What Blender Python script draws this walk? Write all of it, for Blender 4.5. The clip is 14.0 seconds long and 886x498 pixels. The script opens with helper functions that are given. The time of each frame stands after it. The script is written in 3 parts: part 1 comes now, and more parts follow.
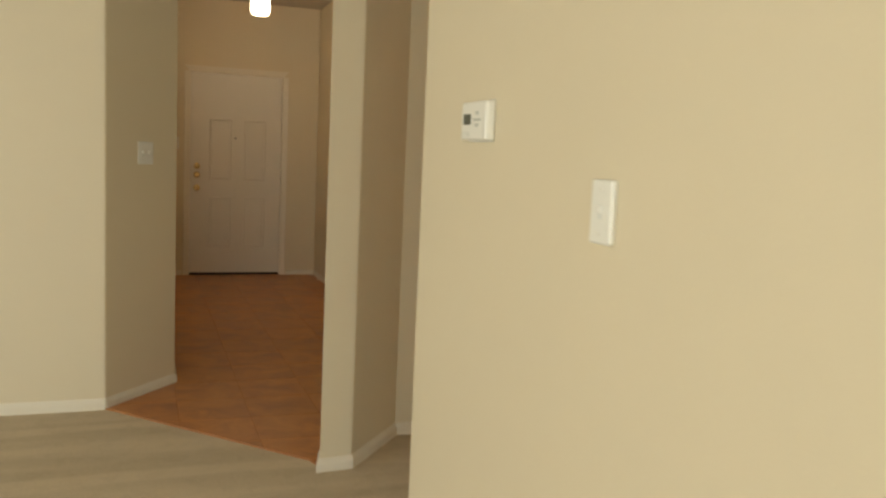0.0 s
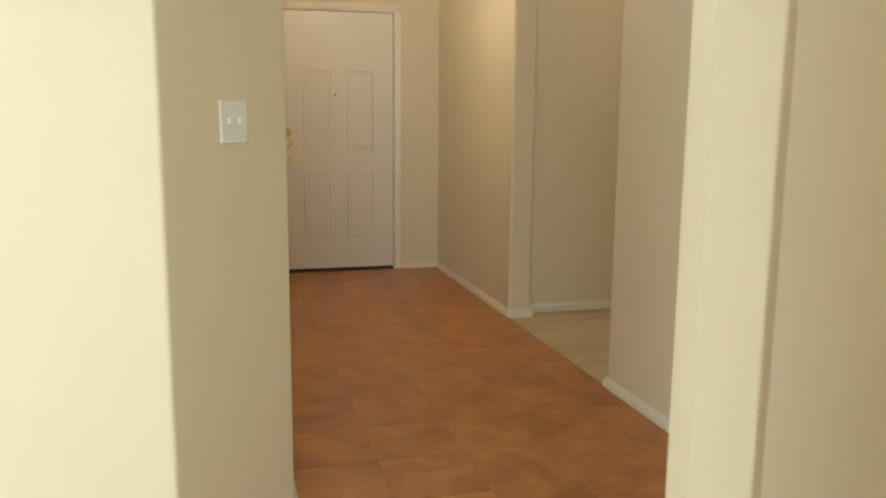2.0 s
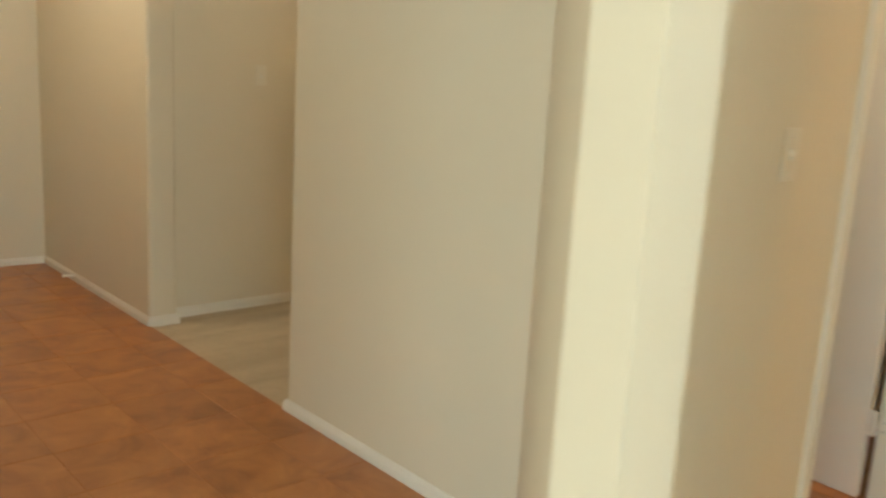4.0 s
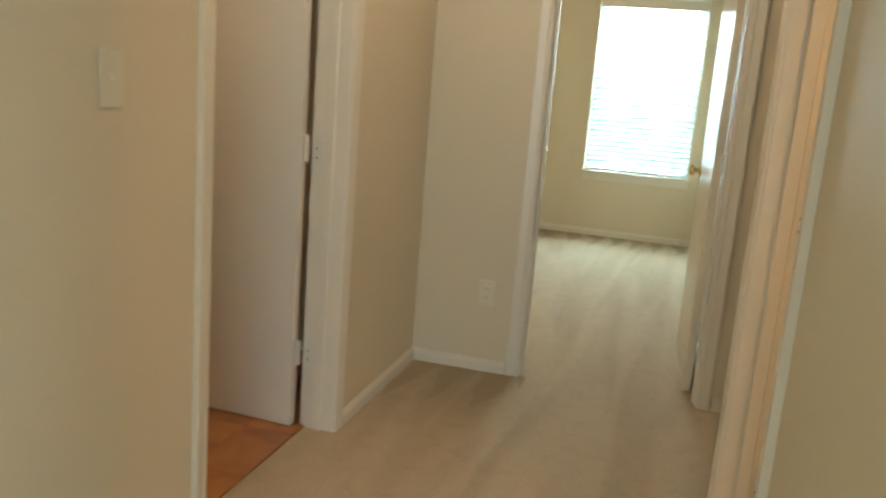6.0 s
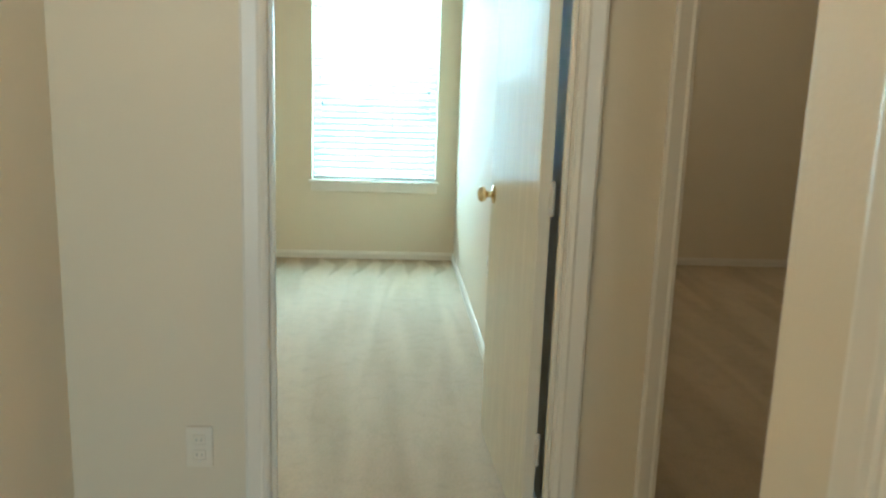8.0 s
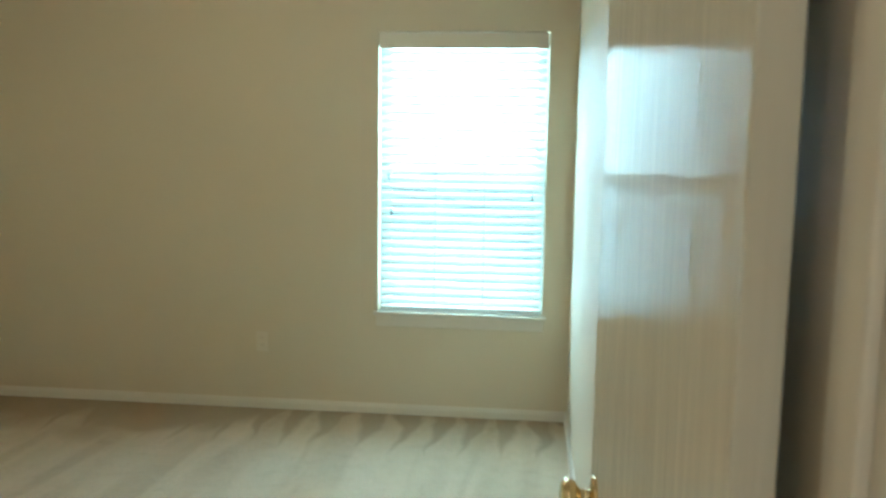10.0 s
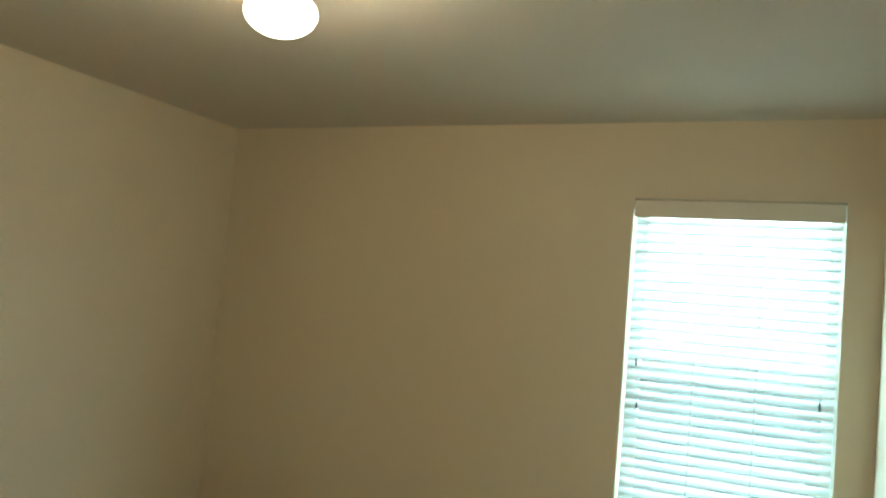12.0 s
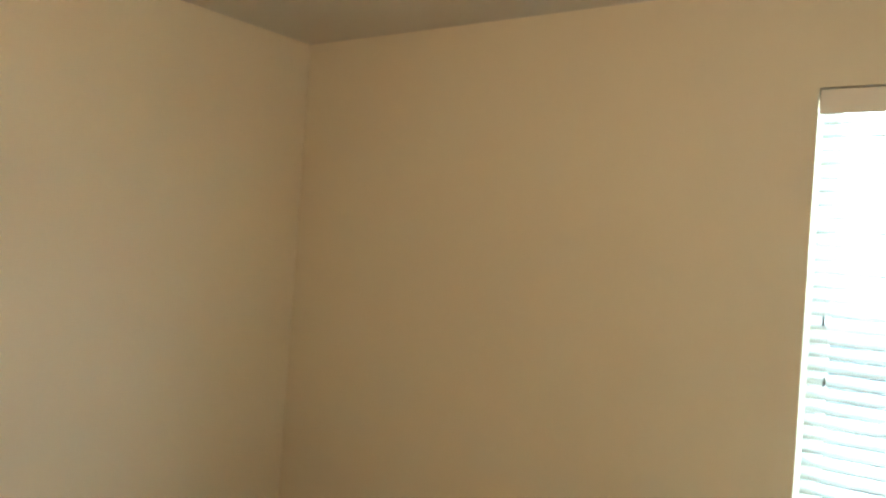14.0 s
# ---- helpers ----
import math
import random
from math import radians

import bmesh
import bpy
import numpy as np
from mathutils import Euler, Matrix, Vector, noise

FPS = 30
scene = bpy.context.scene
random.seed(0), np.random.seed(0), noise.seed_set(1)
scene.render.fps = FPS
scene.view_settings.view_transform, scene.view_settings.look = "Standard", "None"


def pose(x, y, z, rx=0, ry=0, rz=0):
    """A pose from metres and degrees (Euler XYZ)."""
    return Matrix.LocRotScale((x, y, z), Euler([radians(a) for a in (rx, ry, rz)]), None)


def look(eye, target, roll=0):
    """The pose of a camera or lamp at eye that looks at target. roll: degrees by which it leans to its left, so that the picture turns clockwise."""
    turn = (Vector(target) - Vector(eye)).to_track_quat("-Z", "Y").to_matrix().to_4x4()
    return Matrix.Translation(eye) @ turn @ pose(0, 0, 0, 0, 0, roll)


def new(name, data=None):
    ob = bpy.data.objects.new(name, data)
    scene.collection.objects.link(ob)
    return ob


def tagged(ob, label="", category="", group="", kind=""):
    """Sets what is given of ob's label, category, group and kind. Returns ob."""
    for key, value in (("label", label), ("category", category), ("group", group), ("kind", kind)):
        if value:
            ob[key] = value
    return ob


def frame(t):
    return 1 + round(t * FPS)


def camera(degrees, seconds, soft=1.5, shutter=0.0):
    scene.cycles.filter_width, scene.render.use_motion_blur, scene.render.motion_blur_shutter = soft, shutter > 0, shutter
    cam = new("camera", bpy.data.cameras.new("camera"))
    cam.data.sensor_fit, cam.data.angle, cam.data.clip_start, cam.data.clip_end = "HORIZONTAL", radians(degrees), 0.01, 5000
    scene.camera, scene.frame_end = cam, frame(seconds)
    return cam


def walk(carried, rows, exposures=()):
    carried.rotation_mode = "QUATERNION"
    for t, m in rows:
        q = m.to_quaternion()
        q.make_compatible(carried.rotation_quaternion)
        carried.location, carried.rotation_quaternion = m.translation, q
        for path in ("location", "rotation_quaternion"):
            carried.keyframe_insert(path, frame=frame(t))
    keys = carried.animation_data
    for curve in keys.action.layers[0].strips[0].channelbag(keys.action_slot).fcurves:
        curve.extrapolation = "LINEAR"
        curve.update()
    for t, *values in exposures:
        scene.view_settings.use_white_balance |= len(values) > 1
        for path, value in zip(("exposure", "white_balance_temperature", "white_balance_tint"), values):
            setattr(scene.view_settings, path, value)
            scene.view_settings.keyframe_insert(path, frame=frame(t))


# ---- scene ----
cam = camera(56.3, 14.0, soft=2.3, shutter=0.35)
EXPOSURES = [
    (0, -0.4, 7400, 13), (1, 0.12, 6850, 10), (1.5, 0.5, 6450, 7), (2, 0.62, 6250, 6), (3.2, 0.94, 5850, 4), (5.5, 0.4, 5950, 6), (6.5, 0.45, 5550, 2), (7.2, 0.74, 5150, -2),
    (9.5, 0.42, 4850, -3), (10.2, 0.02, 5150, -2), (11, -0.42, 5350, -2), (12, -0.18, 5700, 3), (13, -0.15, 6050, 8), (14, 0.4, 6050, 18)]
PATH = [
    (0, (-1.714, -8.678, 1.309), (-1.032, -6.811, 1.089), 2.6),
    (0.5, (-1.738, -8.179, 1.329), (-1.094, -6.297, 1.116), 1.6),
    (1, (-1.853, -7.597, 1.326), (-1.197, -5.720, 1.107), 1.4),
    (1.5, (-1.784, -7.054, 1.290), (-1.237, -5.148, 1.034), 1.1),
    (2, (-1.754, -6.555, 1.302), (-1.232, -4.654, 0.969), 0.5),
    (2.5, (-1.700, -6.152, 1.287), (-0.937, -4.341, 0.918), 0.8),
    (3, (-1.576, -5.704, 1.309), (-0.598, -4.000, 0.935), 1.5),
    (3.2, (-1.587, -5.547, 1.360), (-0.551, -3.880, 0.978), 1.7),
    (5.3, (-1.884, -6.608, 1.316), (-0.124, -5.73, 0.954), 4.4),
    (5.5, (-1.774, -6.47, 1.312), (0.029, -5.688, 0.942), 4.1),
    (6, (-1.361, -6.153, 1.3), (0.525, -5.625, 0.892), 4.5),
    (6.5, (-0.963, -5.988, 1.295), (0.971, -5.724, 0.858), 3.0),
    (7, (-0.58, -5.92, 1.309), (1.364, -5.865, 0.84), 2.1),
    (7.2, (-0.446, -5.866, 1.307), (1.498, -5.912, 0.841), 2.8),
    (9.3, (1.102, -5.972, 1.439), (3.061, -6.115, 1.061), 1.3),
    (9.5, (1.277, -6.017, 1.449), (3.245, -6.077, 1.095), 0.7),
    (10, (1.708, -6.124, 1.505), (3.681, -5.917, 1.249), 0.8),
    (10.5, (1.909, -6.134, 1.533), (3.857, -5.697, 1.404), 0.9),
    (11, (2.255, -6.210, 1.518), (4.125, -5.500, 1.516), 2.0),
    (11.5, (2.298, -6.176, 1.487), (4.117, -5.349, 1.586), 4.2),
    (12, (2.268, -6.132, 1.499), (4.077, -5.291, 1.638), 4.9),
    (12.5, (2.268, -6.002, 1.517), (4.105, -5.215, 1.596), 4.7),
    (13, (2.491, -6.038, 1.512), (4.277, -5.138, 1.521), 4.3),
    (13.5, (2.906, -6.008, 1.465), (4.595, -4.935, 1.479), 4.0),
    (14, (3.235, -5.928, 1.448), (4.853, -4.753, 1.463), 4.0),
]
walk(cam, [(t, look(eye, target, roll)) for t, eye, target, roll in PATH], EXPOSURES)

# ---- world and lamps ----
world = bpy.data.worlds.new("world")
scene.world = world
world.use_nodes = True
wn = world.node_tree.nodes
sky = wn.new("ShaderNodeTexSky")
sky.sky_type = "NISHITA"
sky.sun_disc = False
sky.sun_elevation, sky.sun_rotation = radians(50), radians(200)
wn["Background"].inputs[1].default_value = 0.12
world.node_tree.links.new(sky.outputs[0], wn["Background"].inputs[0])


def area_lamp(name, m, sx, sy, watts, colour):
    d = bpy.data.lights.new(name, "AREA")
    d.shape, d.size, d.size_y, d.energy, d.color = "RECTANGLE", sx, sy, watts, colour
    ob = new(name, d)
    ob.matrix_world = m
    return ob


def point_lamp(name, p, r, watts, colour):
    d = bpy.data.lights.new(name, "POINT")
    d.shadow_soft_size, d.energy, d.color = r, watts, colour
    ob = new(name, d)
    ob.location = p
    return ob


sun = new("sun", bpy.data.lights.new("sun", "SUN"))
sun.data.energy, sun.data.angle, sun.data.color = 2.5, radians(0.6), (1, 0.96, 0.9)
sun.matrix_world = look((0, 0, 30), (-6, 14, 0))

DAY = (0.78, 0.98, 1.0)
WARM = (1.0, 0.80, 0.56)
# daylight at the window openings; the lower sash is dimmed by its insect screen
area_lamp("window_light_upper", look((6.275, -5.754, 1.70), (0, -5.754, 1.70)), 0.88, 0.74, 33, DAY)
area_lamp("window_light_lower", look((6.275, -5.754, 0.94), (0, -5.754, 0.94)), 0.88, 0.70, 62, DAY)
area_lamp("window_light_living", look((-6.36, -7.2, 1.2), (0, -6.8, 1.1)), 3.5, 2.1, 105, (0.86, 0.98, 0.98))
area_lamp("window_light_back", look((-3.6, -11.78, 1.4), (-3.6, 0, 1.3)), 3.3, 1.9, 160, (0.86, 0.98, 0.98))
point_lamp("bulb_foyer", (-0.81, -1.55, 2.28), 0.05, 10, WARM)
point_lamp("bulb_hall", (1.25, -5.70, 2.26), 0.04, 5.4, (1.0, 0.66, 0.39))
# unseen bulb, added to give the second bedroom its dim warm tone
point_lamp("assumed_bulb_bedroom_two", (4.3, -8.0, 2.26), 0.04, 8, (1.0, 0.70, 0.40))
# bath and closet bulbs are out of view, assumed from warm light on the doors
point_lamp("assumed_bulb_bath", (0.55, -4.35, 2.26), 0.04, 4.5, (1.0, 0.58, 0.27))
point_lamp("assumed_bulb_closet", (0.02, -7.25, 2.2), 0.04, 14, (1.0, 0.56, 0.24))
point_lamp("bulb_bedroom", (4.13, -4.70, 2.28), 0.04, 19, (1.0, 0.73, 0.43))
point_lamp("bulb_study", (1.3, -2.4, 2.5), 0.05, 4, WARM)

# ---- materials ----


def material(name):
    m = bpy.data.materials.new(name)
    m.use_nodes = True
    return m, m.node_tree, m.node_tree.nodes["Principled BSDF"]


def node(tree, kind, **values):
    n = tree.nodes.new(kind)
    for k, v in values.items():
        n.inputs[k.replace("_", " ")].default_value = v
    return n


def paint(name, colour, rough=0.6, bump=0.15, scale=140.0, vary=0.05, spec=0.5, stretch=None, coat=0.0, grain=False):
    """Paint over plaster or wood: fine relief, faint uneven tone."""
    m, t, b = material(name)
    co = t.nodes.new("ShaderNodeTexCoord")
    src = co.outputs["Object"]
    if stretch:
        mp = t.nodes.new("ShaderNodeMapping")
        mp.inputs["Scale"].default_value = stretch
        t.links.new(src, mp.inputs["Vector"])
        src = mp.outputs["Vector"]
    fine = node(t, "ShaderNodeTexNoise", Scale=scale, Detail=3.0, Roughness=0.55)
    wide = node(t, "ShaderNodeTexNoise", Scale=1.3, Detail=4.0, Roughness=0.6)
    t.links.new(src, fine.inputs["Vector"])
    t.links.new(co.outputs["Object"], wide.inputs["Vector"])
    ramp = t.nodes.new("ShaderNodeMix")
    ramp.data_type = "RGBA"
    ramp.inputs["A"].default_value = (*[c * (1 - vary) for c in colour], 1)
    ramp.inputs["B"].default_value = (*[min(1, c * (1 + vary)) for c in colour], 1)
    t.links.new(wide.outputs["Fac"], ramp.inputs["Factor"])
    t.links.new(ramp.outputs["Result"], b.inputs["Base Color"])
    bp = node(t, "ShaderNodeBump", Strength=bump, Distance=0.002)
    t.links.new(fine.outputs["Fac"], bp.inputs["Height"])
    t.links.new(bp.outputs["Normal"], b.inputs["Normal"])
    b.inputs["Roughness"].default_value = rough
    b.inputs["Specular IOR Level"].default_value = spec
    b.inputs["Coat Weight"].default_value = coat
    if grain:
        # the gloss breaks up along the wood grain
        mr = node(t, "ShaderNodeMapRange", From_Min=0.36, From_Max=0.66, To_Min=0.0, To_Max=spec * 2)
        t.links.new(fine.outputs["Fac"], mr.inputs["Value"])
        t.links.new(mr.outputs["Result"], b.inputs["Specular IOR Level"])
    b.inputs["Coat Roughness"].default_value = 0.12
    return m


def metal(name, colour, rough):
    m, t, b = material(name)
    b.inputs["Base Color"].default_value = (*colour, 1)
    b.inputs["Metallic"].default_value = 1.0
    n = node(t, "ShaderNodeTexNoise", Scale=60.0, Detail=4.0)
    mr = node(t, "ShaderNodeMapRange", To_Min=rough * 0.7, To_Max=rough * 1.4)
    t.links.new(n.outputs["Fac"], mr.inputs["Value"])
    t.links.new(mr.outputs["Result"], b.inputs["Roughness"])
    return m


def plain(name, colour, rough=0.5, emit=0.0, emit_colour=(1, 1, 1)):
    m, t, b = material(name)
    b.inputs["Base Color"].default_value = (*colour, 1)
    b.inputs["Roughness"].default_value = rough
    b.inputs["Emission Color"].default_value = (*emit_colour, 1)
    b.inputs["Emission Strength"].default_value = emit
    return m


WALL = paint("tan wall paint", (0.70, 0.61, 0.45), 0.55, 0.22, 110, 0.03)
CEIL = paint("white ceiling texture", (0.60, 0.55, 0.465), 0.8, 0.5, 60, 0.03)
TRIM = paint("cream semi gloss trim", (0.76, 0.70, 0.59), 0.32, 0.06, 40, 0.03)
DOOR = paint("white semi gloss door", (0.74, 0.70, 0.63), 0.3, 0.25, 26, 0.03, stretch=(9, 9, 0.45))
GLOSSDOOR = paint("cream gloss grained door", (0.74, 0.68, 0.55), 0.14, 0.55, 22, 0.03, stretch=(7, 7, 0.16), spec=0.006, grain=True)
PLASTIC = plain("white plastic", (0.80, 0.78, 0.72), 0.35)
SLOT = plain("shadowed socket slot", (0.22, 0.19, 0.15), 0.7)
DARK = plain("dark plastic", (0.02, 0.02, 0.02), 0.5)
SCREEN_LCD = plain("grey display", (0.09, 0.10, 0.08), 0.25)
RUBBER = plain("black rubber sweep", (0.025, 0.022, 0.02), 0.8)
BRASS = metal("polished brass", (0.83, 0.66, 0.36), 0.14)
PAINTED_METAL = plain("painted hinge metal", (0.72, 0.68, 0.60), 0.35)
SLAT = paint("white slat", (0.80, 0.84, 0.82), 0.4, 0.03, 30, 0.02)
PLATE = paint("wall-coloured plate", (0.74, 0.665, 0.525), 0.45, 0.05, 40, 0.02)
ALMOND = plain("almond painted plastic", (0.74, 0.67, 0.55), 0.45)
VINYL = plain("white vinyl window frame", (0.75, 0.77, 0.76), 0.4)
BUTTON = plain("pale grey rubber", (0.52, 0.52, 0.47), 0.6)
CORD = plain("white cord", (0.72, 0.72, 0.68), 0.8)
DISTANCE = plain("bright hazy daylight", (0.8, 0.8, 0.8), 1.0, 8.0, (0.90, 1.0, 1.0))
GLOBE_WARM = plain("glowing opal glass", (0.9, 0.88, 0.82), 0.3, 7.0, (1.0, 0.86, 0.62))


def carpet_material():
    m, t, b = material("beige cut pile carpet")

    def calc(op, a, c=None, clamp=False):
        n = t.nodes.new("ShaderNodeMath")
        n.operation, n.use_clamp = op, clamp
        for k, v in enumerate((a, c)):
            if v is None:
                continue
            if isinstance(v, (int, float)):
                n.inputs[k].default_value = v
            else:
                t.links.new(v, n.inputs[k])
        return n.outputs[0]

    co = t.nodes.new("ShaderNodeTexCoord")
    fibre = node(t, "ShaderNodeTexNoise", Scale=380.0, Detail=2.0)
    tuft = node(t, "ShaderNodeTexNoise", Scale=90.0, Detail=3.0)
    nap = node(t, "ShaderNodeTexNoise", Scale=2.1, Detail=2.0, Roughness=0.5)
    streak = node(t, "ShaderNodeTexNoise", Scale=2.3, Detail=1.2, Roughness=0.4, Distortion=0.7)
    foot = node(t, "ShaderNodeTexNoise", Scale=11.0, Detail=4.0, Roughness=0.6, Distortion=0.6)
    mp = t.nodes.new("ShaderNodeMapping")
    mp.inputs["Scale"].default_value = (0.28, 2.4, 1)
    for n in (fibre, tuft, nap, foot):
        t.links.new(co.outputs["Object"], n.inputs["Vector"])
    t.links.new(co.outputs["Object"], mp.inputs["Vector"])
    t.links.new(mp.outputs["Vector"], streak.inputs["Vector"])
    xyz = t.nodes.new("ShaderNodeSeparateXYZ")
    t.links.new(co.outputs["Object"], xyz.inputs[0])
    # vacuum strokes end in wedges along the window wall
    away = calc("SUBTRACT", XW_CARPET, xyz.outputs[0])
    wob = calc("MULTIPLY", nap.outputs["Fac"], 0.22)
    saw = calc("FRACT", calc("DIVIDE", calc("ADD", xyz.outputs[1], wob), 0.185))
    tri = calc("ABSOLUTE", calc("SUBTRACT", calc("MULTIPLY", saw, 2.0), 1.0))
    reach = calc("ADD", calc("MULTIPLY", tri, 0.62), 0.04)
    # wide darker band by the window wall on the lamp's side of the room
    band = calc("MULTIPLY", calc("ADD", xyz.outputs[1], 4.95), 2.2, True)
    reach = calc("MAXIMUM", reach, calc("MULTIPLY", band, calc("ADD", nap.outputs["Fac"], 0.05)))
    wedge = calc("MULTIPLY", calc("SUBTRACT", reach, away), 4.2, True)
    wedge = calc("MULTIPLY", wedge, calc("GREATER_THAN", xyz.outputs[1], -6.4))
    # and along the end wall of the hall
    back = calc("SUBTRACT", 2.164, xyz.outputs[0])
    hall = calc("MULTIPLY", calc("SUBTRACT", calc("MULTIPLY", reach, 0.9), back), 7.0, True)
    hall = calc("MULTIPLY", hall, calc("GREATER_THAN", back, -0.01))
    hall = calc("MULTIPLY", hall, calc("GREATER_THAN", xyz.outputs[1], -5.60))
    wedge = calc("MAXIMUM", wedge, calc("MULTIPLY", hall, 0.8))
    soft = calc("MULTIPLY", calc("SUBTRACT", streak.outputs["Fac"], 0.44), 5.0, True)
    press = calc("MULTIPLY", calc("SUBTRACT", foot.outputs["Fac"], 0.48), 4.0, True)
    tone = calc("SUBTRACT", 1.0, calc("MAXIMUM", calc("MULTIPLY", wedge, 0.9), calc("ADD", calc("MULTIPLY", soft, 0.40), calc("MULTIPLY", press, 0.26))))
    mix = t.nodes.new("ShaderNodeMix")
    mix.data_type = "RGBA"
    mix.inputs["A"].default_value = (0.40, 0.305, 0.19, 1)
    mix.inputs["B"].default_value = (0.62, 0.505, 0.35, 1)
    t.links.new(tone, mix.inputs["Factor"])
    fleck = t.nodes.new("ShaderNodeHueSaturation")
    val = node(t, "ShaderNodeMapRange", From_Min=0.3, From_Max=0.7, To_Min=0.92, To_Max=1.06)
    t.links.new(tuft.outputs["Fac"], val.inputs["Value"])
    t.links.new(val.outputs["Result"], fleck.inputs["Value"])
    t.links.new(mix.outputs["Result"], fleck.inputs["Color"])
    t.links.new(fleck.outputs["Color"], b.inputs["Base Color"])
    bp = node(t, "ShaderNodeBump", Strength=0.6, Distance=0.006)
    t.links.new(calc("ADD", fibre.outputs["Fac"], tuft.outputs["Fac"]), bp.inputs["Height"])
    t.links.new(bp.outputs["Normal"], b.inputs["Normal"])
    b.inputs["Roughness"].default_value = 0.95
    b.inputs["Sheen Weight"].default_value = 0.08
    return m


def tile_material():
    m, t, b = material("mottled terracotta tile")
    co = t.nodes.new("ShaderNodeTexCoord")
    info = t.nodes.new("ShaderNodeObjectInfo")
    add = t.nodes.new("ShaderNodeVectorMath")
    sc = t.nodes.new("ShaderNodeVectorMath")
    sc.operation = "SCALE"
    t.links.new(info.outputs["Location"], sc.inputs[0])
    sc.inputs["Scale"].default_value = 3.7
    t.links.new(co.outputs["Object"], add.inputs[0])
    t.links.new(sc.outputs[0], add.inputs[1])
    cloud = node(t, "ShaderNodeTexNoise", Scale=5.0, Detail=5.0, Roughness=0.6, Distortion=0.9)
    grain = node(t, "ShaderNodeTexNoise", Scale=60.0, Detail=3.0)
    for n in (cloud, grain):
        t.links.new(add.outputs[0], n.inputs["Vector"])
    ramp = t.nodes.new("ShaderNodeValToRGB")
    e = ramp.color_ramp.elements
    e[0].position, e[0].color = 0.3, (0.30, 0.106, 0.036, 1)
    e[1].position, e[1].color = 0.72, (0.56, 0.242, 0.083, 1)
    mid = e.new(0.5)
    mid.color = (0.44, 0.174, 0.057, 1)
    t.links.new(cloud.outputs["Fac"], ramp.inputs["Fac"])
    hs = t.nodes.new("ShaderNodeHueSaturation")
    mr = node(t, "ShaderNodeMapRange", To_Min=0.94, To_Max=1.06)
    t.links.new(info.outputs["Random"], mr.inputs["Value"])
    t.links.new(mr.outputs["Result"], hs.inputs["Value"])
    t.links.new(ramp.outputs["Color"], hs.inputs["Color"])
    t.links.new(hs.outputs["Color"], b.inputs["Base Color"])
    bp = node(t, "ShaderNodeBump", Strength=0.12, Distance=0.002)
    t.links.new(grain.outputs["Fac"], bp.inputs["Height"])
    t.links.new(bp.outputs["Normal"], b.inputs["Normal"])
    r = node(t, "ShaderNodeMapRange", To_Min=0.22, To_Max=0.42)
    t.links.new(cloud.outputs["Fac"], r.inputs["Value"])
    t.links.new(r.outputs["Result"], b.inputs["Roughness"])
    return m


def glass_material():
    m = bpy.data.materials.new("window glass")
    m.use_nodes = True
    t = m.node_tree
    t.nodes.clear()
    out = t.nodes.new("ShaderNodeOutputMaterial")
    tr = t.nodes.new("ShaderNodeBsdfTransparent")
    gl = t.nodes.new("ShaderNodeBsdfGlossy")
    gl.inputs["Roughness"].default_value = 0.02
    tr.inputs["Color"].default_value = (0.93, 0.98, 0.96, 1)
    mx = t.nodes.new("ShaderNodeMixShader")
    mx.inputs[0].default_value = 0.06
    t.links.new(tr.outputs[0], mx.inputs[1])
    t.links.new(gl.outputs[0], mx.inputs[2])
    t.links.new(mx.outputs[0], out.inputs[0])
    return m


XW_CARPET = 6.12
def slat_material():
    m = bpy.data.materials.new("translucent white slat")
    m.use_nodes = True
    t = m.node_tree
    b = t.nodes["Principled BSDF"]
    b.inputs["Base Color"].default_value = (0.80, 0.84, 0.82, 1)
    b.inputs["Roughness"].default_value = 0.4
    tl = t.nodes.new("ShaderNodeBsdfTranslucent")
    tl.inputs["Color"].default_value = (0.74, 0.89, 0.93, 1)
    n = node(t, "ShaderNodeTexNoise", Scale=14.0, Detail=2.0)
    mr = node(t, "ShaderNodeMapRange", To_Min=0.10, To_Max=0.15)
    t.links.new(n.outputs["Fac"], mr.inputs["Value"])
    mx = t.nodes.new("ShaderNodeMixShader")
    t.links.new(mr.outputs["Result"], mx.inputs[0])
    t.links.new(b.outputs[0], mx.inputs[1])
    t.links.new(tl.outputs[0], mx.inputs[2])
    t.links.new(mx.outputs[0], t.nodes["Material Output"].inputs[0])
    return m


def gauze_material():
    m = bpy.data.materials.new("grey insect screen")
    m.use_nodes = True
    t = m.node_tree
    t.nodes.clear()
    out = t.nodes.new("ShaderNodeOutputMaterial")
    tr = t.nodes.new("ShaderNodeBsdfTransparent")
    df = t.nodes.new("ShaderNodeBsdfDiffuse")
    df.inputs[0].default_value = (0.12, 0.13, 0.13, 1)
    mx = t.nodes.new("ShaderNodeMixShader")
    mx.inputs[0].default_value = 0.34
    t.links.new(tr.outputs[0], mx.inputs[1])
    t.links.new(df.outputs[0], mx.inputs[2])
    t.links.new(mx.outputs[0], out.inputs[0])
    return m


SLAT_BLADE = slat_material()
GAUZE = gauze_material()
CARPET = carpet_material()
TILE = tile_material()
GROUT = paint("brown grout", (0.39, 0.152, 0.054), 0.8, 0.3, 200, 0.1)
GLASS = glass_material()
ASPHALT = paint("outdoor ground", (0.2, 0.2, 0.17), 0.9, 0.3, 20, 0.15)

# ---- mesh helpers ----


